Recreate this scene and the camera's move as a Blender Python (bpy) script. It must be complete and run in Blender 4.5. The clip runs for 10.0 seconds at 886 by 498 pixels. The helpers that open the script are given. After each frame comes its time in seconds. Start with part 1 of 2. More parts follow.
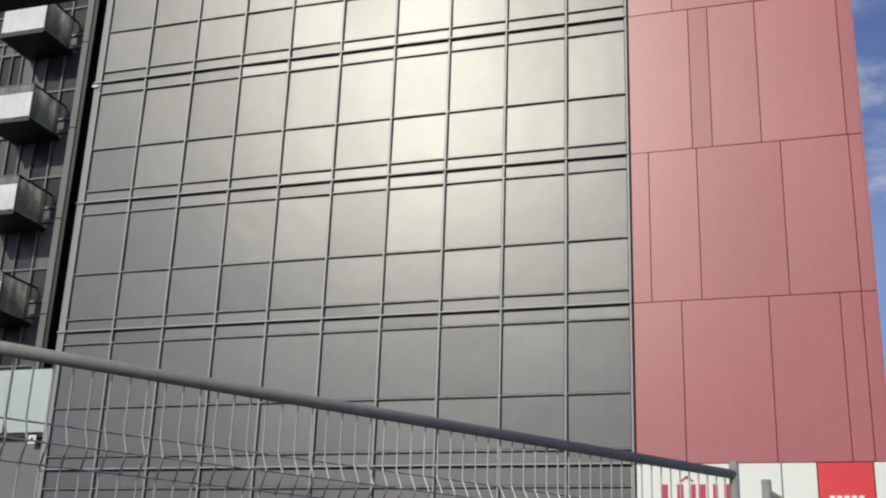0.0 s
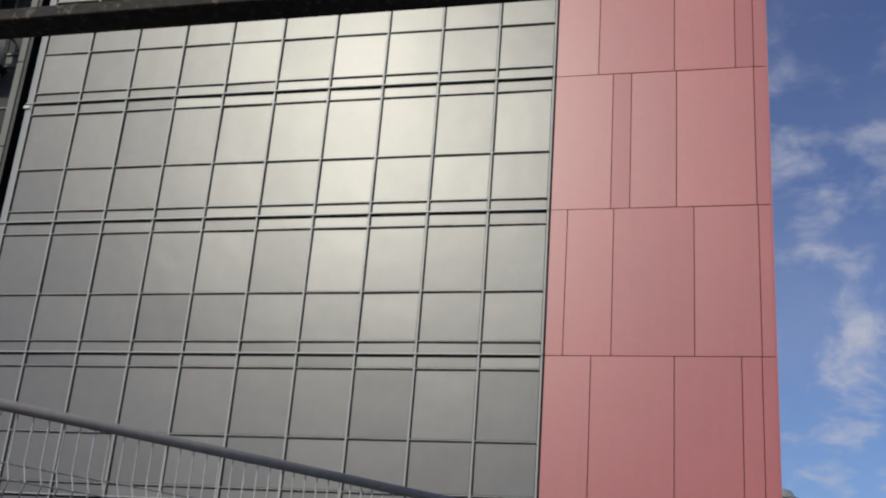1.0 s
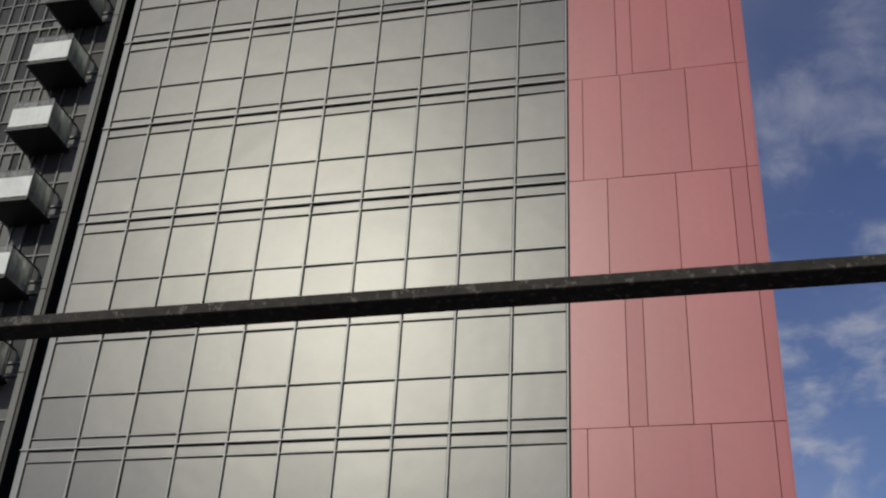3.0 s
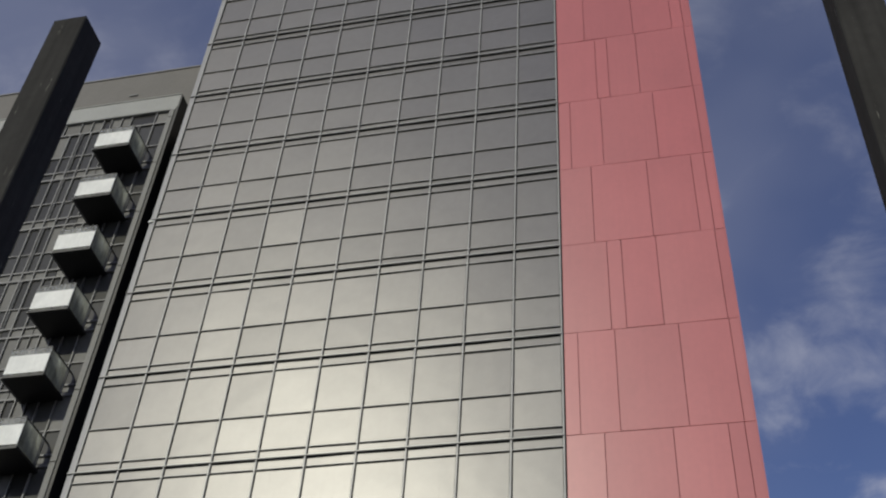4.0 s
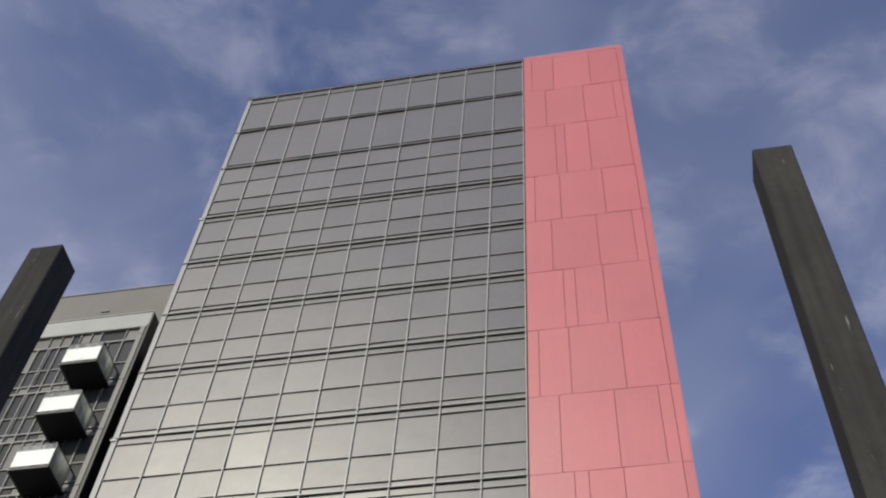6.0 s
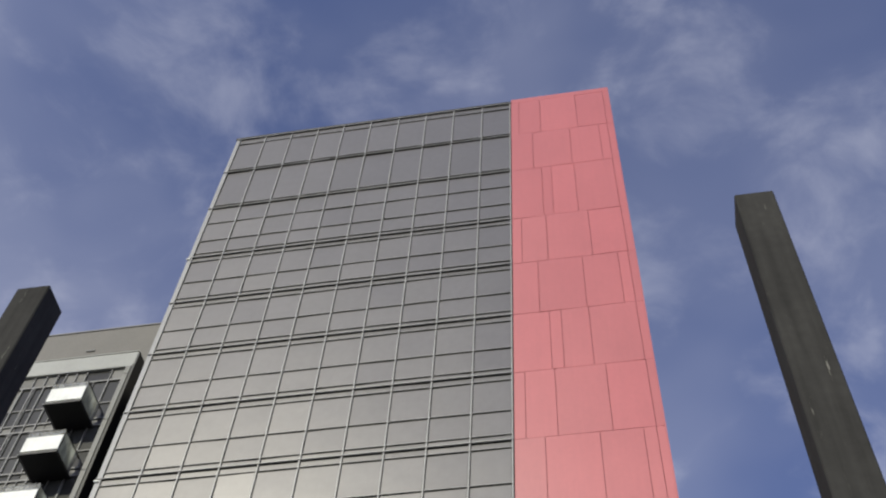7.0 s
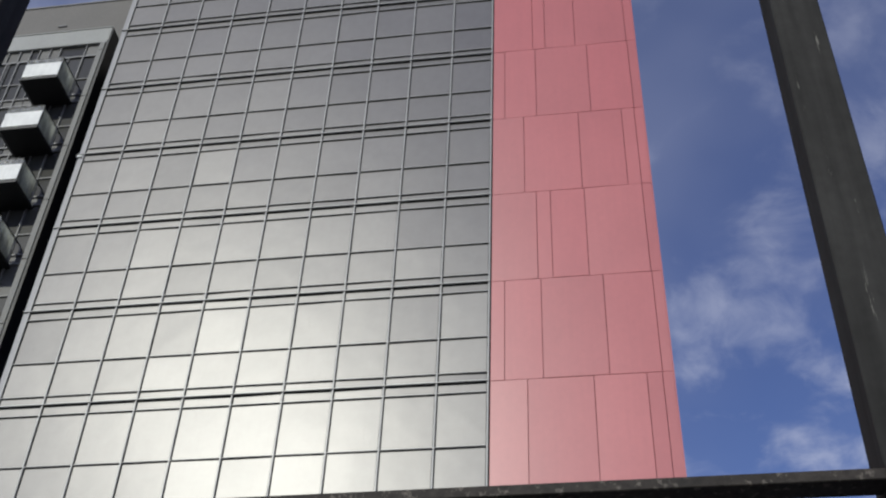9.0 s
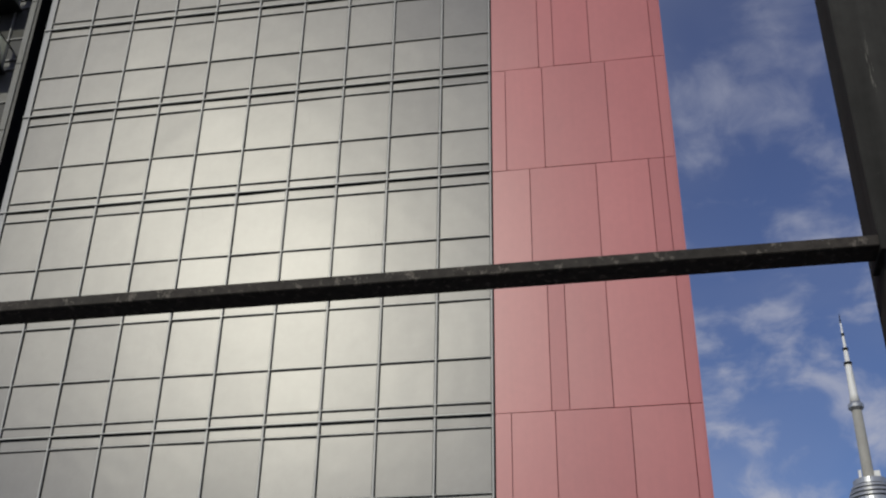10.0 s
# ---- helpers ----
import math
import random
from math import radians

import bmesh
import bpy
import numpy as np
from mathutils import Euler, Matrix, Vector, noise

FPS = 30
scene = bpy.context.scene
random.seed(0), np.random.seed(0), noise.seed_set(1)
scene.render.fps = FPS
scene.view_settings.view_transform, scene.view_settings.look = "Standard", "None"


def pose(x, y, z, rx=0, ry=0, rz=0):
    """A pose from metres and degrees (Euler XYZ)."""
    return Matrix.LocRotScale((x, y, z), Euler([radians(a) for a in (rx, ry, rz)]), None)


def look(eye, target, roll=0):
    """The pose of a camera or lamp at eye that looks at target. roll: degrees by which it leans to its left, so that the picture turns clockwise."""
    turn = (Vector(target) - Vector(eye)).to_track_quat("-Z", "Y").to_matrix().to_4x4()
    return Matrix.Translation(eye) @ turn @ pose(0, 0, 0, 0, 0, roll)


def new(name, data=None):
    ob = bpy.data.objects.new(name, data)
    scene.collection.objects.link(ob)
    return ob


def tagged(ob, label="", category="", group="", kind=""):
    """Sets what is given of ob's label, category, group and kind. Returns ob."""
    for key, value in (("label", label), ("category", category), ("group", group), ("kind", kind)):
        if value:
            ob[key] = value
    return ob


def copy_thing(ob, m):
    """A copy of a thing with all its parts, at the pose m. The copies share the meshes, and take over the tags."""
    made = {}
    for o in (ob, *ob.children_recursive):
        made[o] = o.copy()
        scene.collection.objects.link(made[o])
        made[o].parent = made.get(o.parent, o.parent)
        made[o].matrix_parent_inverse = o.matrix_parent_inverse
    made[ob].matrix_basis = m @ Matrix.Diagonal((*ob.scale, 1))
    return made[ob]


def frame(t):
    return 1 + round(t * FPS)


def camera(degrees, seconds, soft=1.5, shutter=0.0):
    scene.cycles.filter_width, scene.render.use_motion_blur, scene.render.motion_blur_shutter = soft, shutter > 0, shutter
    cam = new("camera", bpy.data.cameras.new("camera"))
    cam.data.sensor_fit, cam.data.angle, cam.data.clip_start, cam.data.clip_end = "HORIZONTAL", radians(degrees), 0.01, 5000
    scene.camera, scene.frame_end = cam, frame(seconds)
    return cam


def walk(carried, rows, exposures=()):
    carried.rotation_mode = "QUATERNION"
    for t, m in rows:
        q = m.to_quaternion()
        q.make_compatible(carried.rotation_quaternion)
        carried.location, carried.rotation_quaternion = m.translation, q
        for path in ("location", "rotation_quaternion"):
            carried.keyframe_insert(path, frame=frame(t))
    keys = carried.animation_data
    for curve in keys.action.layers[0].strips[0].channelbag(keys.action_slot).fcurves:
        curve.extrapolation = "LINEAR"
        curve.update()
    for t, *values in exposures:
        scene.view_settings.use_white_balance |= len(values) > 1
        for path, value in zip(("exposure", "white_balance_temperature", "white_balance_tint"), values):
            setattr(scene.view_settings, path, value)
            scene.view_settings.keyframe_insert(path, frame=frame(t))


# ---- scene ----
cam = camera(42.3, 10.0, soft=2.2)
ROWS = [
    (0.0, 18.631, -24.821, 1.568, 18.30, 18.89, 2.14),
    (0.5, 18.931, -24.999, 1.500, 15.46, 20.37, 3.21),
    (1.0, 19.070, -25.179, 1.504, 14.90, 21.16, 4.52),
    (1.5, 19.040, -25.361, 1.525, 14.56, 21.69, 5.08),
    (2.0, 18.862, -25.721, 1.494, 14.06, 22.83, 4.81),
    (2.5, 18.565, -26.093, 1.482, 13.93, 25.35, 4.07),
    (3.0, 18.397, -26.352, 1.580, 14.76, 31.17, 3.41),
    (3.2, 18.360, -26.453, 1.579, 15.22, 34.03, 3.58),
    (3.5, 18.343, -26.478, 1.586, 15.43, 38.21, 3.81),
    (3.8, 18.324, -26.494, 1.602, 15.42, 41.71, 4.12),
    (4.1, 18.314, -26.504, 1.616, 15.31, 44.26, 4.37),
    (4.3, 18.319, -26.509, 1.620, 15.22, 45.30, 4.41),
    (4.5, 18.374, -26.532, 1.622, 15.06, 46.09, 4.37),
    (5.0, 18.416, -26.574, 1.660, 14.65, 48.23, 4.75),
    (5.5, 18.442, -26.652, 1.642, 14.60, 51.05, 5.00),
    (6.0, 18.427, -26.725, 1.640, 14.53, 54.57, 5.09),
    (6.2, 18.467, -26.770, 1.621, 14.49, 55.62, 5.21),
    (6.5, 18.472, -26.786, 1.607, 14.32, 56.63, 5.14),
    (6.8, 18.469, -26.802, 1.586, 13.97, 56.87, 4.88),
    (7.0, 18.465, -26.808, 1.574, 13.72, 56.62, 4.70),
    (7.3, 18.459, -26.805, 1.568, 13.43, 55.69, 4.56),
    (7.5, 18.446, -26.757, 1.586, 13.18, 54.77, 4.55),
    (8.0, 18.415, -26.687, 1.567, 12.14, 51.29, 3.96),
    (8.5, 18.404, -26.628, 1.561, 11.24, 46.49, 3.38),
    (9.0, 18.326, -26.810, 1.419, 10.33, 40.96, 2.73),
    (9.5, 18.297, -26.872, 1.323, 9.76, 35.40, 2.35),
    (10.0, 18.359, -26.772, 1.329, 10.12, 30.77, 0.86),
]


def eye_pose(x, y, z, yaw, pitch, roll):
    return pose(x, y, z, 0, 0, yaw) @ pose(0, 0, 0, 90 + pitch) @ pose(0, 0, 0, 0, 0, roll)


EXPOSURES = [(0.0, -0.38, 6320, 11.5), (0.5, -0.54, 6250, 12), (1.0, -0.62, 6250, 12), (2.0, -0.73, 6300, 12), (2.5, -0.77, 6350, 11.5), (3.0, -0.78, 6400, 11),
             (4.5, -0.39, 6420, 11), (5.0, -0.28, 6420, 11), (5.5, -0.15, 6430, 11), (6.0, 0.13, 6500, 11), (7.5, 0.16, 6450, 11), (8.5, -0.07, 6100, 12.5),
             (9.0, -0.31, 6000, 13), (9.5, -0.55, 6150, 12.5), (10.0, -0.72, 6300, 12)]
walk(cam, [(t, eye_pose(*p)) for t, *p in ROWS], EXPOSURES)

# ---- light ----
SUN = Vector((-2.50, -7.1, 3.95)).normalized()
SUN_UP = math.asin(SUN.z)
SUN_ROUND = math.atan2(SUN.x, SUN.y)
sun_data = bpy.data.lights.new("sun", "SUN")
sun_data.energy, sun_data.angle, sun_data.color = 3.0, radians(0.6), (1.0, 0.972, 0.785)
sun = new("sun", sun_data)
sun.matrix_world = look((SUN * 200)[:], (0, 0, 0))


def nodes_of(tree):
    tree.nodes.clear()

    def node(kind, values=(), operation="", data_type="", interpolation_type="", use_clamp=False):
        n = tree.nodes.new(kind)
        if operation:
            n.operation = operation
        if data_type:
            n.data_type = data_type
        if interpolation_type:
            n.interpolation_type = interpolation_type
        if use_clamp:
            n.use_clamp = True
        for key, value in dict(values).items():
            if isinstance(value, bpy.types.NodeSocket):
                tree.links.new(value, n.inputs[key])
            else:
                n.inputs[key].default_value = value
        return n
    return node


def make_world():
    world = bpy.data.worlds.new("sky")
    scene.world = world
    world.use_nodes = True
    node = nodes_of(world.node_tree)
    sky = node("ShaderNodeTexSky")
    sky.sky_type, sky.sun_disc, sky.sun_elevation, sky.sun_rotation = "NISHITA", False, SUN_UP, SUN_ROUND
    sky.air_density, sky.dust_density, sky.ozone_density = 1.0, 0.6, 4.0
    way = node("ShaderNodeTexCoord").outputs["Generated"]
    split = node("ShaderNodeSeparateXYZ", {0: way})
    above = node("ShaderNodeMath", {0: split.outputs[2], 1: 0.0}, operation="MAXIMUM")
    low = node("ShaderNodeMath", {0: above.outputs[0], 1: 0.40}, operation="ADD")
    u = node("ShaderNodeMath", {0: split.outputs[0], 1: low.outputs[0]}, operation="DIVIDE")
    v = node("ShaderNodeMath", {0: split.outputs[1], 1: low.outputs[0]}, operation="DIVIDE")
    flat = node("ShaderNodeCombineXYZ", {0: u.outputs[0], 1: v.outputs[0], 2: 0.0})
    bent = node("ShaderNodeTexNoise", {"Vector": flat.outputs[0], "Scale": 4.0, "Detail": 3.0})
    moved = node("ShaderNodeVectorMath", {0: bent.outputs["Color"], 1: (0.16, 0.16, 0.0)}, operation="MULTIPLY")
    place = node("ShaderNodeVectorMath", {0: flat.outputs[0], 1: moved.outputs[0]}, operation="ADD")
    puffs = node("ShaderNodeTexNoise", {"Vector": place.outputs[0], "Scale": 10.0, "Detail": 7.0, "Roughness": 0.56})
    veil = node("ShaderNodeTexNoise", {"Vector": place.outputs[0], "Scale": 2.0, "Detail": 4.0, "Roughness": 0.5})
    puff = node("ShaderNodeMapRange", {0: puffs.outputs[0], 1: 0.455, 2: 0.72, 3: 0.0, 4: 1.0}, interpolation_type="SMOOTHSTEP")
    thin = node("ShaderNodeMapRange", {0: split.outputs[2], 1: 0.35, 2: 0.75, 3: 0.74, 4: 0.18})
    drift = node("ShaderNodeMath", {0: puff.outputs[0], 1: thin.outputs[0]}, operation="MULTIPLY")
    haze = node("ShaderNodeMapRange", {0: veil.outputs[0], 1: 0.35, 2: 0.75, 3: 0.0, 4: 0.30}, interpolation_type="SMOOTHSTEP")
    side = node("ShaderNodeMapRange", {0: split.outputs[0], 1: -0.40, 2: 0.12, 3: 1.30, 4: 0.62})
    haze = node("ShaderNodeMath", {0: haze.outputs[0], 1: side.outputs[0]}, operation="MULTIPLY")
    glare = node("ShaderNodeMapRange", {0: split.outputs[1], 1: -0.10, 2: -0.80, 3: 0.0, 4: 0.20})
    both = node("ShaderNodeMath", {0: drift.outputs[0], 1: haze.outputs[0]}, operation="ADD", use_clamp=True)
    rise = node("ShaderNodeMapRange", {0: split.outputs[2], 1: 0.15, 2: 0.62, 3: 0.0, 4: 1.0})
    hue = node("ShaderNodeMix", {0: rise.outputs[0], 6: (1.04, 1.08, 1.26, 1.0), 7: (1.27, 1.04, 1.20, 1.0)}, data_type="RGBA")
    deep = node("ShaderNodeVectorMath", {0: sky.outputs[0], 1: hue.outputs[2]}, operation="MULTIPLY")
    mix = node("ShaderNodeMix", {0: both.outputs[0], 6: deep.outputs[0], 7: (7.5, 7.6, 8.4, 1.0)}, data_type="RGBA")
    mix = node("ShaderNodeMix", {0: glare.outputs[0], 6: mix.outputs[2], 7: (8.0, 7.75, 8.3, 1.0)}, data_type="RGBA")
    back = node("ShaderNodeBackground", {0: mix.outputs[2], 1: 0.10})
    out = node("ShaderNodeOutputWorld", {0: back.outputs[0]})


make_world()

# ---- materials ----


def surface(name, colour, rough=0.6, metal=0.0, grain=8.0, spread=0.12, stain=0.6, stain_spread=0.12, bump=0.1, bump_scale=60.0,
            by_object=0.0, wave=0.0, specular=0.5, coat=0.0, marks=0.0, gloss_spread=0.1, mark_scale=6.0, mark_colour=(0.6, 0.6, 0.57), tint_gloss=(1.0, 1.0, 1.0), streak=0.0, mark_drawn=0.22):
    """A paint, metal, stone or wood: grain and stains in colour and gloss, fine relief, and a tint that differs from piece to piece."""
    mat = bpy.data.materials.new(name)
    mat.use_nodes = True
    node = nodes_of(mat.node_tree)
    where = node("ShaderNodeTexCoord").outputs["Object"]
    info = node("ShaderNodeObjectInfo")
    shift = node("ShaderNodeVectorMath", {0: info.outputs["Location"], 1: where}, operation="ADD")
    fine = node("ShaderNodeTexNoise", {"Vector": shift.outputs[0], "Scale": grain, "Detail": 6.0, "Roughness": 0.6})
    large = node("ShaderNodeTexNoise", {"Vector": shift.outputs[0], "Scale": stain, "Detail": 4.0, "Roughness": 0.55})
    a = node("ShaderNodeMapRange", {0: fine.outputs[0], 1: 0.3, 2: 0.7, 3: 1 - spread, 4: 1 + spread})
    b = node("ShaderNodeMapRange", {0: large.outputs[0], 1: 0.3, 2: 0.7, 3: 1 - stain_spread, 4: 1 + stain_spread})
    c = node("ShaderNodeMapRange", {0: info.outputs["Random"], 1: 0.0, 2: 1.0, 3: 1 - by_object, 4: 1 + by_object})
    ab = node("ShaderNodeMath", {0: a.outputs[0], 1: b.outputs[0]}, operation="MULTIPLY")
    abc = node("ShaderNodeMath", {0: ab.outputs[0], 1: c.outputs[0]}, operation="MULTIPLY")
    if streak:
        drawn = node("ShaderNodeMapping", {0: shift.outputs[0], 3: (9.0, 9.0, 0.5)})
        runs = node("ShaderNodeTexNoise", {"Vector": drawn.outputs[0], "Scale": 1.0, "Detail": 4.0})
        run = node("ShaderNodeMapRange", {0: runs.outputs[0], 1: 0.3, 2: 0.7, 3: 1 - streak, 4: 1 + streak})
        abc = node("ShaderNodeMath", {0: abc.outputs[0], 1: run.outputs[0]}, operation="MULTIPLY")
    tint = node("ShaderNodeVectorMath", {0: (*colour,), 3: abc.outputs[0]}, operation="SCALE")
    base = tint.outputs[0]
    if marks:
        scratch = node("ShaderNodeMapping", {0: shift.outputs[0], 3: (1.0, 1.0, mark_drawn)})
        spots = node("ShaderNodeTexNoise", {"Vector": scratch.outputs[0], "Scale": mark_scale, "Detail": 8.0, "Roughness": 0.75})
        worn = node("ShaderNodeMapRange", {0: spots.outputs[0], 1: marks, 2: marks + 0.06, 3: 0.0, 4: 0.8})
        blend = node("ShaderNodeMix", {0: worn.outputs[0], 6: base, 7: (*mark_colour, 1.0)}, data_type="RGBA")
        base = blend.outputs[2]
    gloss = node("ShaderNodeMapRange", {0: large.outputs[0], 1: 0.3, 2: 0.7, 3: rough * (1 - gloss_spread), 4: min(1.0, rough * (1 + gloss_spread))})
    shader = node("ShaderNodeBsdfPrincipled", {"Base Color": base, "Roughness": gloss.outputs[0], "Metallic": metal,
                                                "Specular IOR Level": specular, "Specular Tint": (*tint_gloss, 1.0), "Coat Weight": coat, "Coat Roughness": 0.2})
    grit = node("ShaderNodeTexNoise", {"Vector": shift.outputs[0], "Scale": bump_scale, "Detail": 3.0})
    relief = node("ShaderNodeBump", {"Height": grit.outputs[0], "Strength": bump, "Distance": 0.01})
    if wave:
        swell = node("ShaderNodeTexNoise", {"Vector": shift.outputs[0], "Scale": 1.1, "Detail": 1.0})
        mat.node_tree.links.new(node("ShaderNodeBump", {"Height": swell.outputs[0], "Strength": wave, "Distance": 0.05}).outputs[0],
                                relief.inputs["Normal"])
    mat.node_tree.links.new(relief.outputs[0], shader.inputs["Normal"])
    node("ShaderNodeOutputMaterial", {0: shader.outputs[0]})
    return mat


def glass(name, colour, rough=0.05, clear=0.0):
    mat = bpy.data.materials.new(name)
    mat.use_nodes = True
    node = nodes_of(mat.node_tree)
    info = node("ShaderNodeObjectInfo")
    shade = node("ShaderNodeMapRange", {0: info.outputs["Random"], 1: 0.0, 2: 1.0, 3: 0.6, 4: 1.4})
    tint = node("ShaderNodeVectorMath", {0: (*colour,), 3: shade.outputs[0]}, operation="SCALE")
    where = node("ShaderNodeTexCoord").outputs["Object"]
    swell = node("ShaderNodeTexNoise", {"Vector": where, "Scale": 1.5, "Detail": 1.0})
    relief = node("ShaderNodeBump", {"Height": swell.outputs[0], "Strength": 0.06, "Distance": 0.05})
    shader = node("ShaderNodeBsdfPrincipled", {"Base Color": tint.outputs[0], "Roughness": rough, "Transmission Weight": clear, "Specular Tint": (0.95, 0.95, 0.82, 1.0),
                                                "IOR": 1.45, "Normal": relief.outputs[0]})
    node("ShaderNodeOutputMaterial", {0: shader.outputs[0]})
    return mat


M_PANEL = surface("grey_metallic_cladding", (0.072, 0.069, 0.076), 0.378, 0.0, 3.0, 0.11, 0.35, 0.07, 0.015, 90, 0.09, wave=0.11, specular=1.0, gloss_spread=0.02,
                  marks=0.625, mark_scale=2.6, mark_colour=(0.045, 0.046, 0.048), tint_gloss=(1.0, 0.985, 0.968), streak=0.02)
M_MULLION = surface("grey_mullion_metal", (0.305, 0.305, 0.30), 0.42, 0.0, 12, 0.06, 1.0, 0.08, 0.03, 90, specular=0.8)
M_JOINT = surface("black_joint_rubber", (0.012, 0.012, 0.012), 0.8, 0, 20, 0.2, 1, 0.1, 0.1)
# dark colour for strips that draw the shaded sides of transoms and mullions
M_SHADE_STRIP = surface("dark_shade_strip", (0.050, 0.050, 0.050), 0.7, 0, 20, 0.15, 1, 0.1, 0.05)
M_TRIM = surface("pale_grey_trim", (0.27, 0.27, 0.28), 0.45, 0.0, 10, 0.05, 0.6, 0.08, 0.03)
M_RED = surface("salmon_red_cladding", (0.43, 0.103, 0.109), 0.39, 0.0, 6, 0.03, 0.3, 0.05, 0.015, 120, 0.05, wave=0.03, specular=0.8, gloss_spread=0.02, streak=0.02)
M_RED_JOINT = surface("dark_red_joint", (0.13, 0.03, 0.032), 0.8, 0, 20, 0.1, 1, 0.1, 0.05)
# black metal parts, and the black put in for shaded end faces
M_BLACK = surface("black_metal_and_shade", (0.010, 0.010, 0.011), 0.5, 0, 6, 0.2, 0.5, 0.2, 0.05)
M_CONCRETE = surface("weathered_concrete", (0.180, 0.172, 0.160), 0.85, 0, 14, 0.07, 0.35, 0.12, 0.25, 40)
M_PALE_CONCRETE = surface("pale_concrete", (0.36, 0.365, 0.35), 0.8, 0, 12, 0.06, 0.5, 0.10, 0.2, 40)
M_PILLAR = surface("grey_pillar_panel", (0.18, 0.18, 0.173), 0.6, 0, 10, 0.06, 0.5, 0.12, 0.05)
M_FRAME = surface("grey_window_frame", (0.17, 0.17, 0.17), 0.45, 0.0, 20, 0.05, 1, 0.06, 0.02)
M_WINDOW = glass("dark_window_glass", (0.042, 0.042, 0.043), 0.22)
# pale panes: blinds, and grey put in for reflections in the lower windows
M_BLIND_SHEEN = surface("grey_blind_and_sheen", (0.085, 0.085, 0.083), 0.5, 0, 6, 0.1, 1, 0.15, 0.02, by_object=0.3)
M_WHITE = surface("white_enamel_panel", (0.74, 0.75, 0.72), 0.35, 0, 6, 0.05, 1.2, 0.10, 0.02, streak=0.05)


def grimy_glass(name, colour, rough=0.4, scattered=0.5, clear=0.0):
    """Dirty frosted glass: half of the light is scattered back, half goes through; grime runs down it."""
    mat = bpy.data.materials.new(name)
    mat.use_nodes = True
    node = nodes_of(mat.node_tree)
    where = node("ShaderNodeTexCoord").outputs["Object"]
    info = node("ShaderNodeObjectInfo")
    shift = node("ShaderNodeVectorMath", {0: info.outputs["Location"], 1: where}, operation="ADD")
    drawn = node("ShaderNodeMapping", {0: shift.outputs[0], 3: (5.0, 5.0, 1.2)})
    runs = node("ShaderNodeTexNoise", {"Vector": drawn.outputs[0], "Scale": 1.0, "Detail": 5.0})
    fine = node("ShaderNodeTexNoise", {"Vector": shift.outputs[0], "Scale": 14.0, "Detail": 4.0})
    a = node("ShaderNodeMapRange", {0: runs.outputs[0], 1: 0.3, 2: 0.7, 3: 0.62, 4: 1.2})
    b = node("ShaderNodeMapRange", {0: fine.outputs[0], 1: 0.3, 2: 0.7, 3: 0.88, 4: 1.12})
    ab = node("ShaderNodeMath", {0: a.outputs[0], 1: b.outputs[0]}, operation="MULTIPLY")
    tint = node("ShaderNodeVectorMath", {0: (*colour,), 3: ab.outputs[0]}, operation="SCALE")
    front = node("ShaderNodeBsdfPrincipled", {"Base Color": tint.outputs[0], "Roughness": rough})
    back = node("ShaderNodeBsdfTranslucent", {"Color": tint.outputs[0]})
    mix = node("ShaderNodeMixShader", {0: scattered, 1: front.outputs[0], 2: back.outputs[0]})
    if clear:
        mix = node("ShaderNodeMixShader", {0: clear, 1: mix.outputs[0], 2: node("ShaderNodeBsdfTransparent").outputs[0]})
    node("ShaderNodeOutputMaterial", {0: mix.outputs[0]})
    return mat


M_GUARD = grimy_glass("grimy_grey_glass", (0.84, 0.85, 0.78), 0.35, 0.78)
M_STRIP = grimy_glass("smeared_clear_glass", (0.55, 0.56, 0.55), 0.2, 0.3, 0.62)
M_PALE_GLASS = surface("pale_green_frosted_glass", (0.55, 0.62, 0.60), 0.25, 0, 5, 0.04, 0.7, 0.10, 0.02)
M_STEEL = surface("black_painted_steel", (0.037, 0.036, 0.034), 0.8, 0.0, 9, 0.10, 0.7, 0.24, 0.08, 70, specular=0.08, streak=0.22, mark_drawn=0.10,
                  marks=0.645, mark_scale=15.0, mark_colour=(0.26, 0.25, 0.22))
M_BEAM = surface("worn_black_steel", (0.034, 0.029, 0.025), 0.65, 0.0, 14, 0.40, 2.5, 0.35, 0.2, 70, specular=0.2,
                 marks=0.56, mark_scale=13.0, mark_colour=(0.16, 0.14, 0.12), mark_drawn=0.8)
M_WIRE = surface("bright_galvanised_wire", (0.40, 0.395, 0.37), 0.4, 0.3, 30, 0.15, 3, 0.15, 0.06, 120)
M_GALV = surface("galvanised_steel", (0.36, 0.325, 0.29), 0.7, 0.0, 30, 0.12, 3, 0.12, 0.06, 120)
M_SIGN = surface("white_sign_board", (0.88, 0.88, 0.82), 0.5, 0, 10, 0.02, 0.8, 0.03, 0.02)
M_SIGN_RED = surface("red_sign_board", (0.80, 0.045, 0.055), 0.45, 0, 10, 0.03, 0.8, 0.04, 0.02)
M_LETTER = surface("dull_red_lettering", (0.55, 0.05, 0.09), 0.5, 0, 10, 0.03, 1, 0.04, 0.02)
M_ASPHALT = surface("asphalt", (0.05, 0.05, 0.05), 0.9, 0, 30, 0.25, 0.4, 0.2, 0.4, 90)
M_PAVING = surface("concrete_paving", (0.13, 0.128, 0.125), 0.85, 0, 20, 0.1, 0.5, 0.15, 0.3, 60)
M_TOWER = surface("tower_concrete", (0.34, 0.33, 0.30), 0.85, 0, 0.3, 0.06, 0.05, 0.08, 0.1, 2)
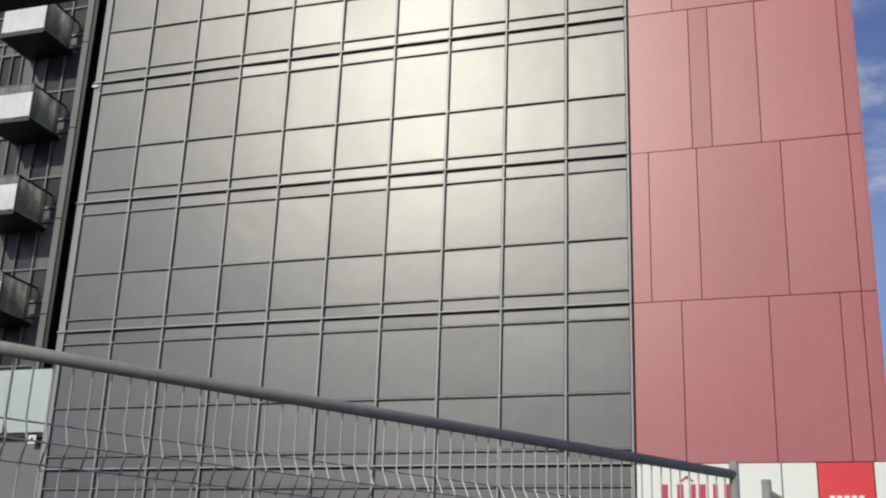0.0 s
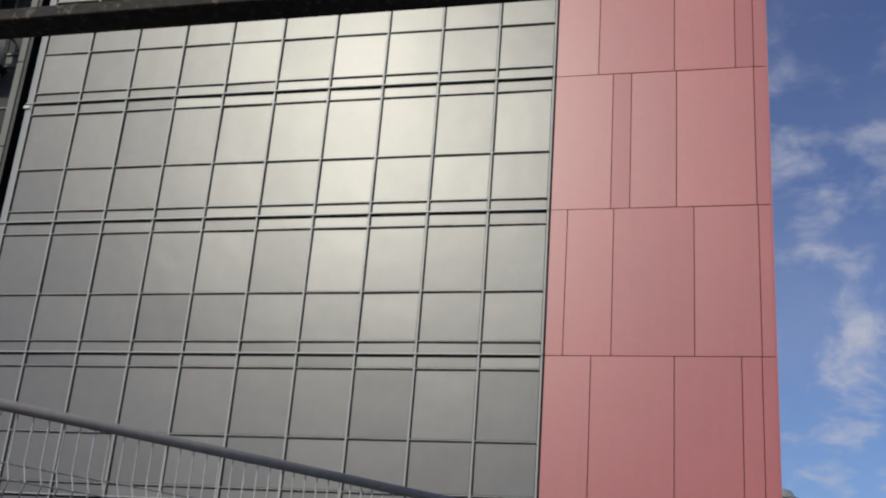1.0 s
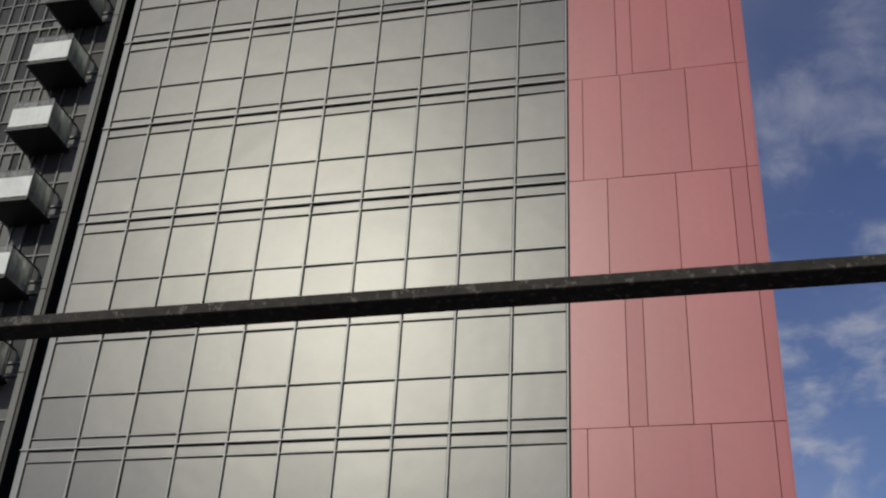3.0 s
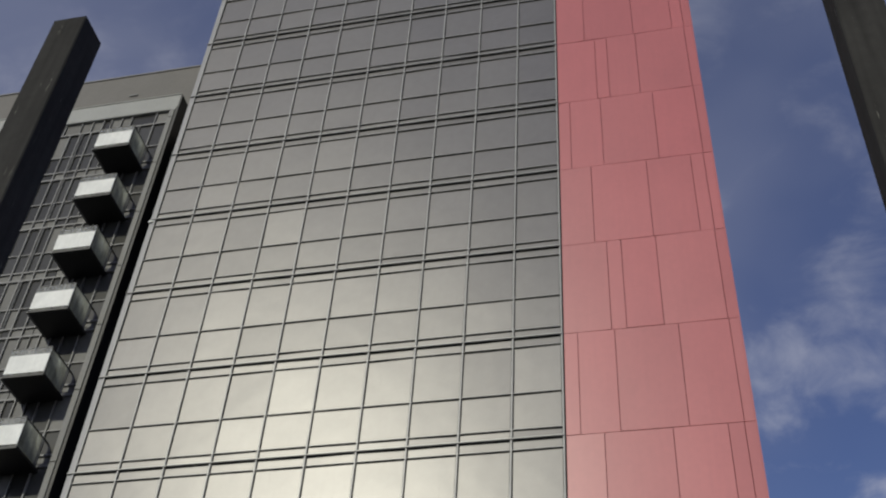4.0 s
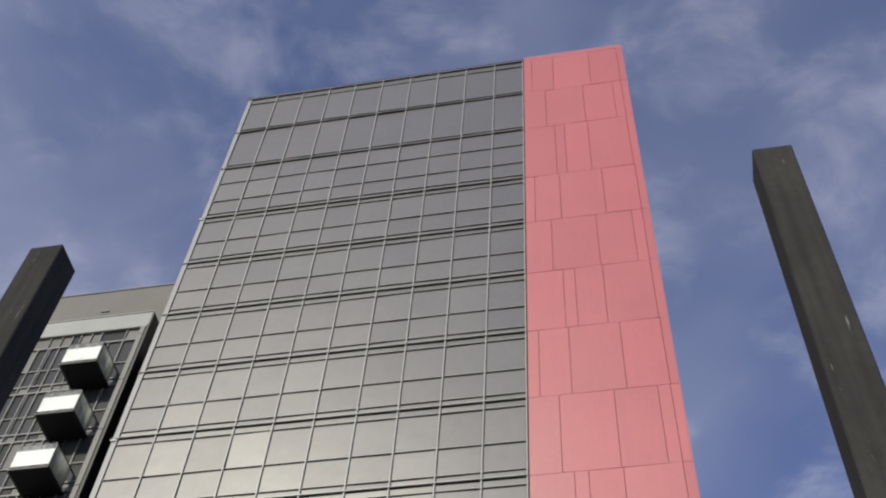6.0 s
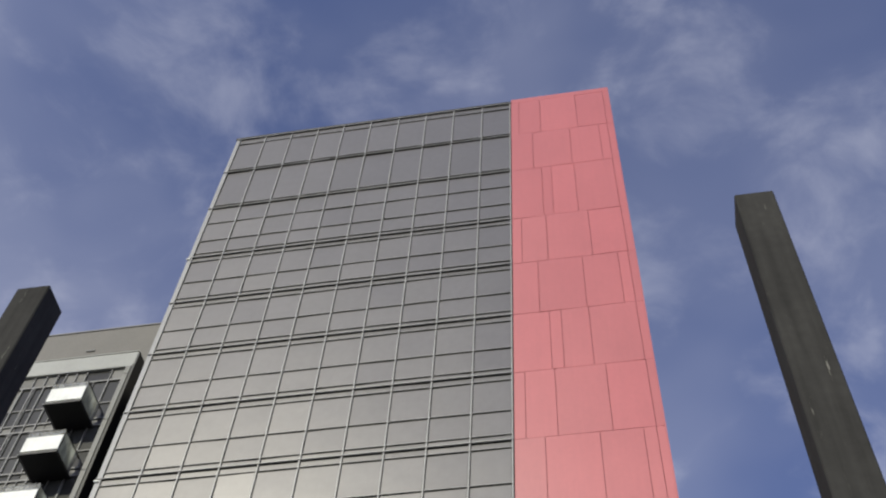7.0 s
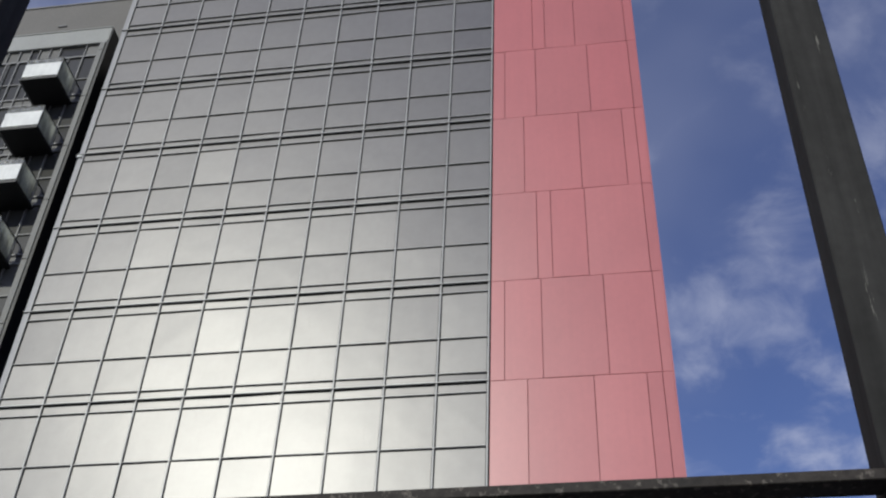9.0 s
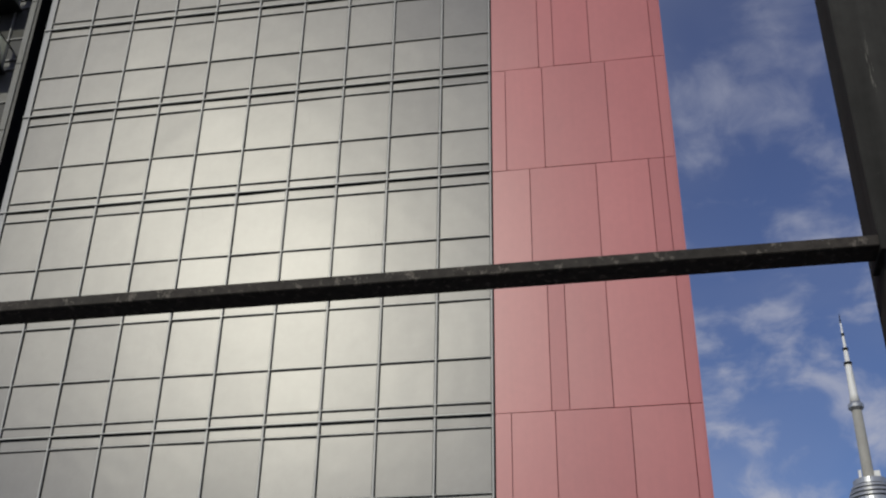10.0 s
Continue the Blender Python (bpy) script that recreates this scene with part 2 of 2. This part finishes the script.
M_MAST = surface("white_mast", (0.78, 0.78, 0.76), 0.5, 0, 0.3, 0.03, 0.1, 0.04, 0.02, 2)
M_POD = surface("pod_metal", (0.45, 0.46, 0.47), 0.3, 0.6, 0.5, 0.08, 0.1, 0.08, 0.02, 2)

# ---- building blocks ----


def box(bm, x0, x1, y0, y1, z0, z1, turn=None):
    vs = [bm.verts.new((x, y, z)) for x in (x0, x1) for y in (y0, y1) for z in (z0, z1)]
    for f in ((0, 1, 3, 2), (4, 6, 7, 5), (0, 4, 5, 1), (2, 3, 7, 6), (0, 2, 6, 4), (1, 5, 7, 3)):
        bm.faces.new([vs[i] for i in f])
    if turn is not None:
        bmesh.ops.transform(bm, matrix=turn, verts=vs)
    return bm


def bevelled(bm, size, steps=1):
    bmesh.ops.bevel(bm, geom=bm.edges[:], offset=size, segments=steps, profile=0.5, affect="EDGES")
    return bm


def block(x0, x1, y0, y1, z0, z1, bevel=0.0):
    bm = box(bmesh.new(), x0, x1, y0, y1, z0, z1)
    return bevelled(bm, bevel) if bevel else bm


def mesh_of(name, bm, material):
    me = bpy.data.meshes.new(name)
    bmesh.ops.recalc_face_normals(bm, faces=bm.faces[:])
    bm.to_mesh(me)
    bm.free()
    me.materials.append(material)
    return me


def part(name, bm, material, parent=None, label="", smooth=False):
    ob = new(name, bm if isinstance(bm, bpy.types.Mesh) else mesh_of(name, bm, material))
    if smooth:
        for p in ob.data.polygons:
            p.use_smooth = True
    if parent is not None:
        ob.parent = parent
    return tagged(ob, label)


def thing(name, label, category, at=(0, 0, 0), group="", kind=""):
    ob = new(name)
    ob.location = at
    return tagged(ob, label, category, group, kind)


def tube(bm, path, radius, sides=8, caps=True):
    """A round bar along a list of points."""
    rings = []
    pts = [Vector(p) for p in path]
    for i, p in enumerate(pts):
        way = (pts[min(i + 1, len(pts) - 1)] - pts[max(i - 1, 0)]).normalized()
        side = way.cross(Vector((0, 0, 1)) if abs(way.z) < 0.9 else Vector((0, 1, 0))).normalized()
        up = side.cross(way)
        rings.append([bm.verts.new(p + radius * (math.cos(a) * side + math.sin(a) * up))
                      for a in (2 * math.pi * k / sides for k in range(sides))])
    for a, b in zip(rings, rings[1:]):
        for k in range(sides):
            bm.faces.new((a[k], a[(k + 1) % sides], b[(k + 1) % sides], b[k]))
    if caps:
        bm.faces.new(rings[0]), bm.faces.new(rings[-1])
    return bm


def lathe(bm, profile, sides=32, centre=(0, 0)):
    """A turned form from (radius, height) pairs."""
    rings = [[bm.verts.new((centre[0] + r * math.cos(2 * math.pi * k / sides), centre[1] + r * math.sin(2 * math.pi * k / sides), z))
              for k in range(sides)] for r, z in profile]
    for a, b in zip(rings, rings[1:]):
        for k in range(sides):
            bm.faces.new((a[k], a[(k + 1) % sides], b[(k + 1) % sides], b[k]))
    bm.faces.new(rings[0]), bm.faces.new(rings[-1])
    return bm


rng = random.Random(7)

# ---- ground ----
ground = tagged(part("ground", block(-2500, 2500, -2500, 2500, -1.0, 0.0), M_ASPHALT), "dark grey asphalt ground", "ground", kind="structure")
pavement = tagged(part("pavement", block(-20, 26, -19.0, 0.0, 0.0, 0.14, 0.02), M_PAVING), "grey concrete pavement with a raised kerb", "pavement", kind="structure")

# ---- clad tower: sizes ----
COLS = [0.04, 1.51, 2.99, 4.46, 5.90, 7.40, 8.93, 10.42, 11.92, 13.45, 14.93]
LINES = [0.30, 5.30, 8.89, 12.53, 16.19, 19.92, 23.56, 27.21, 30.81, 34.39, 37.97, 41.56, 45.13, 49.52, 53.15, 56.79]
RED_END = 20.10
RED_ROWS = ((16.42, 16.87, 17.96, 19.79), (15.40, 16.50, 18.36, 19.81), (16.05, 17.91, 19.37, 19.80))


def build_tower():
    tower = thing("clad_tower", "slab tower clad in grey metal panels, salmon red end bay", "building", (0, 0, 0))
    part("core", block(-0.16, RED_END - 0.02, 0.10, 18.0, 0.14, 56.6), M_BLACK, tower, "dark wall behind the cladding")
    # storeys: the places of the thin rails between the main lines
    for row, (low, high) in enumerate(zip(LINES, LINES[1:])):
        tall = high - low
        if row == 12:
            marks = [low + 0.33, low + 1.42, low + 3.0]
        elif row == 13:
            marks = [low + 0.30]
        elif row == 14:
            marks = [low + 0.28, high - 0.52]
        else:
            marks = [low + 0.092 * tall, low + 0.437 * tall, high - 0.093 * tall]
        levels = [low] + marks + [high]
        for k, (a, b) in enumerate(zip(levels, levels[1:])):
            thin = b - a < 0.6
            mid = (b - a) / 2 - 0.026
            for x0, x1 in zip(COLS, COLS[1:]):
                half = (x1 - x0) / 2 - 0.040
                me = mesh_of("panel", block(-half, half, -0.02, 0.02, -mid, mid, 0.011), M_PANEL)
                p = part("spandrel_strip" if thin else "panel", me, None, tower)
                p.location = ((x0 + x1) / 2, 0.0, (a + b) / 2)
                p.rotation_euler = (radians(rng.gauss(0, 0.32)), 0, radians(rng.gauss(0, 0.36)))
        for z in marks:
            rail = part("transom", block(COLS[0], COLS[-1], -0.075, 0.02, z - 0.004, z + 0.012), M_MULLION, tower)
            # dark strip under the rail, painted for its shaded underside
            part("gasket", block(COLS[0], COLS[-1], -0.066, 0.02, z - 0.024, z - 0.004), M_SHADE_STRIP, rail, "dark strip drawn as the shaded side of the bar")
        part("storey_joint", block(COLS[0] - 0.02, COLS[-1], -0.07, 0.02, high - 0.027, high - 0.002), M_JOINT, tower, "black recessed joint at each storey")
        part("storey_rail", block(COLS[0] - 0.2, COLS[-1], -0.115, 0.02, high, high + 0.03), M_MULLION, tower)
        if row in (3, 7, 11):
            part("bracket", block(-0.20, 0.0, -0.12, -0.05, high - 0.13, high - 0.05, 0.008), M_WHITE, tower, "small white bracket on the corner")
    for i, x in enumerate(COLS):
        post = part("mullion", block(x - 0.028, x + 0.020, -0.085, 0.02, 0.3, 56.78, 0.006), M_MULLION, tower)
        if i < len(COLS) - 1:
            # dark strip on the right, painted for the mullion's shaded side
            part("gasket", block(x + 0.020, x + 0.036, -0.062, 0.02, 0.3, 56.78), M_SHADE_STRIP, post, "dark strip drawn as the shaded side of the bar")
    part("corner_trim", block(-0.17, 0.0, -0.05, 0.12, 0.3, 56.80, 0.01), M_TRIM, tower, "pale grey corner trim")
    part("roof_edge", block(-0.2, COLS[-1] + 0.02, -0.11, 0.35, 56.80, 56.98, 0.01), M_BLACK, tower, "black roof edge flashing")
    part("seam", block(COLS[-1] + 0.028, COLS[-1] + 0.050, -0.070, 0.1, 0.3, 57.0), M_JOINT, tower, "black seam between grey and red cladding")
    # red end bay
    part("red_backing", block(COLS[-1] + 0.052, RED_END - 0.02, 0.02, 0.099, 5.2, 57.1), M_RED_JOINT, tower, "dark red wall behind the joints")
    left = COLS[-1] + 0.058
    for row, (low, high) in enumerate(zip(LINES[1:], LINES[2:])):
        cuts = [left, *RED_ROWS[{2: 0, 1: 1, 0: 2}[row % 3]], RED_END]
        for x0, x1 in zip(cuts, cuts[1:]):
            hx, hz = (x1 - x0) / 2 - 0.007, (high - low) / 2 - 0.007
            p = part("red_panel", block(-hx, hx, -0.03, 0.03, -hz, hz, 0.004), M_RED, tower)
            p.location = ((x0 + x1) / 2, -0.03, (low + high) / 2)
            p.rotation_euler = (radians(rng.gauss(0, 0.12)), 0, radians(rng.gauss(0, 0.3)))
    part("red_parapet", block(left + 0.01, RED_END, -0.06, 0.2, 56.79, 57.22, 0.01), M_RED, tower)
    part("red_return", block(RED_END - 0.015, RED_END + 0.03, -0.05, 17.9, 5.2, 57.2), M_RED, tower, "red cladding on the end wall")
    return tower


build_tower()


def build_sign():
    sign = thing("shop_sign", "white sign boards with dull red lettering and one red square", "sign", (0, 0, 0))
    low, high, y0, y1 = 2.5, 5.285, -0.10, -0.04
    for x0, x1, m in ((14.99, 17.96, M_SIGN), (17.97, 18.66, M_SIGN), (18.67, 19.75, M_SIGN_RED), (19.76, 20.12, M_SIGN)):
        part("board", block(x0 + 0.006, x1 - 0.006, y0, y1, low, high, 0.004), m, sign, "red sign board" if m == M_SIGN_RED else "white sign board")
    # lettering as plain upright bars
    for x, w in ((15.58, 0.13), (15.90, 0.13), (16.17, 0.10), (16.36, 0.13), (16.62, 0.10), (16.86, 0.13)):
        part("lettering", block(x - w / 2, x + w / 2, y0 - 0.012, y0 + 0.002, 4.20, 4.86, 0.004), M_LETTER, sign, "dull red lettering bar")
    for x, t in ((15.98, 35), (16.10, -35)):
        bm = box(bmesh.new(), -0.09, 0.09, -0.006, 0.006, -0.02, 0.02, pose(x, y0 - 0.006, 4.97, 0, -t, 0))
        part("lettering", bm, M_LETTER, sign)
    for x in (18.92, 19.06, 19.20, 19.34, 19.48):
        part("lettering", block(x - 0.05, x + 0.05, y0 - 0.012, y0 + 0.002, 4.42, 4.62, 0.003), M_SIGN, sign, "white lettering bar")
    return sign


build_sign()

# ---- flats with balconies ----
FRONT = 2.4
PITCH = 2.96
TOP_FLOOR = 36.70


def build_flats():
    flats = thing("apartment_block", "dark glazed apartment block with pale pillars and a concrete crown", "building", (0, 0, 0))
    part("wall", block(-16.0, -2.23, FRONT + 0.125, FRONT + 14, 0.14, 40.44), M_BLACK, flats, "dark wall behind the glazing")
    # end wall turned from the sun, its shade put in as black
    part("side_wall", block(-2.228, -2.11, FRONT - 0.30, FRONT + 14, 0.14, 40.44), M_BLACK, flats, "end wall, coloured black for its shade")
    part("crown", block(-16.0, -0.4, FRONT + 1.0, FRONT + 13, 39.9, 45.1, 0.03), M_CONCRETE, flats, "blank concrete crown wall")
    part("crown_coping", block(-16.0, -0.4, FRONT + 0.95, FRONT + 13, 45.1, 45.17), M_FRAME, flats)
    part("vent", block(-5.85, -5.42, FRONT + 0.93, FRONT + 1.0, 43.46, 43.55, 0.01), M_FRAME, flats)
    part("cornice", block(-16.0, -2.30, FRONT - 0.12, FRONT + 1.0, 40.54, 41.54, 0.02), M_PALE_CONCRETE, flats, "pale concrete cornice slab")
    part("cornice_cap", block(-16.0, -2.28, FRONT - 0.15, FRONT + 1.0, 41.543, 41.60, 0.01), M_PALE_CONCRETE, flats, "thin pale coping on the cornice")
    # thin black sheet added to paint the shade on the cornice end
    part("cornice_end", block(-2.298, -2.24, FRONT - 0.10, FRONT + 1.0, 40.3, 41.51), M_BLACK, flats, "black sheet for the shaded cornice end")
    # storeys: a spandrel band between two rails, then two rows of panes
    widths = (0.79, 0.66, 0.50, 0.48, 0.40, 0.43, 0.53, 0.40, 0.12, 0.50, 0.55, 0.90)
    for k in range(-1, 12):
        z0 = TOP_FLOOR - PITCH * k
        z1 = min(z0 + PITCH, 40.54)
        part("pillar", block(-2.47, -2.23, FRONT - 0.35, FRONT + 0.12, z0 + 0.06, min(z0 + PITCH + 0.04, 40.26), 0.015), M_PILLAR, flats, "pale pillar panel")
        part("slab_edge", block(-16.0, -2.47, FRONT - 0.05, FRONT + 0.12, z0 + 0.08, z0 + 0.16), M_FRAME, flats)
        if z1 - z0 < 1:
            continue
        part("transom", block(-16.0, -2.47, FRONT - 0.04, FRONT + 0.1, z0 + 0.53, z0 + 0.60), M_FRAME, flats)
        part("transom", block(-16.0, -2.47, FRONT - 0.03, FRONT + 0.1, z0 + 1.55, z0 + 1.60), M_FRAME, flats)
        bands = [(z0 + 0.16, z0 + 0.53), (z0 + 0.60, z0 + 1.55), (z0 + 1.60, z0 + PITCH + 0.08)]
        x, i = -2.47, 0
        while x > -11.0:
            w = widths[i % len(widths)]
            thick = 0.026 if i % 3 != 1 else 0.016
            part("mullion", block(x - w - thick, x - w + thick, FRONT - 0.05, FRONT + 0.1, z0 + (0.60 if i % 3 == 1 else 0.16), z1 + 0.08), M_FRAME, flats)
            for j, (lo, hi) in enumerate(bands):
                # more pale panes on lower storeys, painted in for their brighter reflections
                pale = rng.random() < ((0.8, 0.10, 0.14) if k < 4 else (0.85, 0.45, 0.5))[j] or w == 0.12
                part("pane", block(x - w + thick, x - 0.02, FRONT + 0.03, FRONT + 0.06, lo, hi), M_BLIND_SHEEN if pale else M_WINDOW, flats)
            x, i = x - w, i + 1
    # clerestory under the cornice
    z0 = TOP_FLOOR + PITCH
    part("transom", block(-16.0, -2.47, FRONT - 0.03, FRONT + 0.1, z0 + 0.08, z0 + 0.13), M_FRAME, flats)
    x, i = -2.47, 0
    while x > -11.0:
        w = (0.79, 1.18, 0.48, 0.50, 0.40, 0.52, 0.55)[i % 7]
        part("mullion", block(x - w - 0.02, x - w + 0.02, FRONT - 0.05, FRONT + 0.1, z0 + 0.17, 40.54), M_FRAME, flats)
        part("pane", block(x - w + 0.02, x - 0.02, FRONT + 0.03, FRONT + 0.06, z0 + 0.17, 40.54), M_WINDOW if i % 7 in (1, 4) else M_BLIND_SHEEN, flats)
        x, i = x - w, i + 1
    return flats


build_flats()


def build_balcony():
    """One bolted-on balcony; its origin is the front foot of the right corner."""
    b = thing("balcony", "projecting balcony with a white front panel and grey glass sides", "balcony", (0, 0, 0), "balconies of the apartment block")
    w, d = 1.56, 1.5
    part("floor", block(-w, 0, 0.0, d, -0.10, 0.02, 0.01), M_BLACK, b, "black balcony floor")
    part("front_panel", block(-w, 0, -0.03, 0.0, 0.04, 0.84, 0.006), M_WHITE, b, "white front panel")
    part("front_glass", block(-w, 0, -0.02, -0.008, 0.845, 1.12), M_STRIP, b, "smeared clear glass strip")
    part("front_rail", block(-w, 0, -0.03, 0.01, 1.115, 1.14, 0.004), M_FRAME, b)
    for x in (-1.10, -0.52):
        part("glass_clip", block(x - 0.02, x + 0.02, -0.004, 0.012, 0.80, 1.11), M_PILLAR, b)
    for x in (-w, -0.025):
        part("side_glass", block(x, x + 0.02, 0.0, d - 0.36, 0.04, 1.06), M_GUARD, b, "grimy translucent glass side")
        part("rail", block(x - 0.01, x + 0.035, -0.02, d + 0.1, 1.07, 1.12), M_BLACK, b, "black hand rail")
        for y in (0.0, d - 0.36, d - 0.26):
            part("post", block(x - 0.012, x + 0.036, y, y + 0.045, 0.0, 1.08), M_FRAME, b)
    part("edge_beam", block(-w - 0.10, -w - 0.02, 0.0, d, -0.10, -0.03, 0.008), M_PILLAR, b, "pale steel edge beam")
    part("edge_shadow_gap", block(-w - 0.02, -w, 0.02, d, -0.09, 0.0), M_BLACK, b)
    return b


first = build_balcony()
first.matrix_basis = pose(-3.03, FRONT - 1.5, 36.78)
for k in range(1, 11):
    copy_thing(first, pose(-3.03, FRONT - 1.5, 36.78 - 2.98 * k))


def build_guard():
    g = thing("glass_guard", "pale green frosted glass guard panels on a dark sill", "railing", (0, 0, 0))
    for x0, x1 in ((-4.05, -2.27), (-2.19, -0.67)):
        part("glass_panel", block(x0, x1, 0.98, 1.02, 6.47, 8.20, 0.004), M_PALE_GLASS, g)
    part("sill", block(-4.3, -0.63, 0.94, 1.10, 6.33, 6.43, 0.01), M_BLACK, g, "black sill rail")
    part("end_post", block(-0.65, -0.57, 0.95, 1.05, 6.3, 8.18, 0.01), M_FRAME, g)
    part("plate", block(-1.33, -1.09, 0.90, 0.93, 6.15, 6.38, 0.004), M_SIGN, g, "small white plate with a dark mark")
    part("plate_mark", block(-1.25, -1.17, 0.885, 0.899, 6.22, 6.31), M_BLACK, g)
    part("wall", block(-4.3, -0.2, 1.12, 2.3, 0.14, 6.32), M_PILLAR, g, "grey podium wall under the glass")
    return g


build_guard()

# ---- steel portal by the camera ----


def build_portal():
    portal = thing("steel_portal", "tall black painted steel portal with two posts and a cross beam", "steel frame", (0, 0, 0))
    for x0, x1, y in ((11.07, 11.52, -19.42), (20.16, 20.61, -19.52)):
        post = part("post", block(x0, x1, y, y + 0.45, 0.0, 13.385, 0.013), M_STEEL, portal, "scuffed black steel post")
        part("cap_plate", block(x0 + 0.02, x1 - 0.02, y + 0.02, y + 0.43, 13.385, 13.40), M_STEEL, post)
    beam = part("beam", bevelled(box(bmesh.new(), 0.02, 8.66, 0.0, 0.231, 5.391, 5.476, pose(11.50, -19.62, 0, 0, 0, -0.35)), 0.006), M_BEAM, portal, "black steel cross beam with worn upper edge")
    for x in (11.52, 20.12):
        part("bracket", block(x, x + 0.04, -19.69, -19.30, 5.35, 5.515, 0.005), M_STEEL, beam)
    return portal


build_portal()


# ---- mesh fence ----
def build_fence(start, end, top):
    a, b = Vector((*start, 0)), Vector((*end, 0))
    run = (b - a).length
    turn = math.degrees(math.atan2(b.y - a.y, b.x - a.x))
    f = thing("mesh_fence", "galvanised wire mesh fence panel with a round top rail", "fence", (0, 0, 0), "fence panels")
    part("top_rail", tube(bmesh.new(), ((0, 0, top), (run, 0, top)), 0.0175, 14), M_GALV, f, "round steel top rail", True)
    part("bottom_rail", tube(bmesh.new(), ((0, 0, 0.12), (run, 0, 0.12)), 0.021, 10), M_GALV, f, "", True)
    for x in (0.0, run):
        p = part("post", tube(bmesh.new(), ((x, 0, 0.0), (x, 0, top + 0.05)), 0.0185, 14), M_WIRE, f, "round steel post", True)
    bends = (2.075, 1.575, 1.075, 0.575)
    path = [(0, 0, top - 0.01)]
    for z in bends:
        z += top - 2.29
        path += [(0, 0, z + 0.055), (0, -0.032, z), (0, 0, z - 0.055)]
    path.append((0, 0, 0.12))
    wire = mesh_of("wire", tube(bmesh.new(), path, 0.0028, 6), M_WIRE)
    for i in range(1, int(run / 0.05)):
        w = part("wire", wire, None, f)
        w.location = (0.05 * i, 0, 0)
    for z in bends:
        z += top - 2.29
        for dz, dy in ((0.050, 0.004), (0.0, -0.027), (-0.050, 0.004)):
            part("cross_wire", tube(bmesh.new(), ((0, dy, z + dz), (run, dy, z + dz)), 0.0026, 6), M_WIRE, f)
    f.matrix_basis = pose(a.x, a.y, 0, 0, 0, turn)
    return f


build_fence((15.90, -23.814), (18.337, -20.327), 2.202)
build_fence((18.45, -20.26), (18.95, -17.4), 2.14)


# ---- far towers ----
def build_far_tower():
    t = thing("observation_tower", "distant concrete observation tower with a ringed pod and a white mast", "tower", (230.0, 1037.6, 0))
    part("shaft", lathe(bmesh.new(), ((20, -1), (12, 120), (8.5, 330), (7.0, 350), (5.2, 360), (4.6, 433)), 18), M_TOWER, t, "grey concrete shaft", True)
    part("sky_pod", lathe(bmesh.new(), ((4.6, 433), (7.2, 436), (7.4, 439), (5.2, 442)), 24), M_POD, t, "small upper pod ring")
    part("mast", lathe(bmesh.new(), ((5.0, 442), (3.9, 450), (3.2, 482), (3.2, 483), (2.4, 483.2), (2.1, 498), (1.5, 498.2), (1.3, 512), (1.1, 512.2), (0.8, 527)), 16), M_MAST, t, "white stepped mast", True)
    for z, r in ((482.5, 3.9), (498, 2.8), (514, 1.7)):
        part("mast_ring", lathe(bmesh.new(), ((r, z - 1.2), (r, z + 1.2)), 16), M_JOINT, t)
    part("tip", lathe(bmesh.new(), ((0.8, 526.5), (0.3, 537)), 8), M_JOINT, t)
    for z0, z1, r0, r1 in ((356, 361, 15, 15), (352, 354.5, 18, 17.5), (347.5, 350, 20, 19.5), (343, 345.5, 21.5, 21), (334, 341, 22, 22)):
        part("pod_ring", lathe(bmesh.new(), ((r0, z0), (r0, z0 + 0.4), (r1, z1), (r1 - 2.5, z1 + 0.3)), 40), M_POD, t)
    part("pod_core", lathe(bmesh.new(), ((17, 330), (14, 357)), 32), M_BLACK, t)
    part("antenna_box", block(-9, -6.5, -4, 0, 361, 371, 0.3), M_MAST, t)
    part("antenna_box", block(4.5, 10, -4, 0, 362, 370, 0.3), M_MAST, t)
    for o in t.children:
        o.location.z = -2.5 if o.name.startswith(("sky_pod", "mast", "tip")) else 0.5
    return t


build_far_tower()


def build_round_block():
    """A round-cornered block of flats far behind the red corner."""
    b = thing("round_apartment_block", "distant round-cornered apartment block with stacked balcony slabs", "building", (31.6, 404.0, 0))
    part("core", lathe(bmesh.new(), ((9.6, 0), (9.6, 75)), 28), M_WINDOW, b, "dark glazing behind the balconies")
    slab = mesh_of("balcony_slab", lathe(bmesh.new(), ((11.0, 0.0), (11.6, 0.1), (11.6, 0.9), (11.0, 1.0)), 28), M_PALE_CONCRETE)
    for k in range(25):
        part("balcony_slab", slab, None, b).location = (0, 0, 2.0 + 3.0 * k)
    part("roof", lathe(bmesh.new(), ((10.5, 75.0), (9.0, 77.5), (4.0, 78.6)), 28), M_PALE_CONCRETE, b)
    return b


build_round_block()
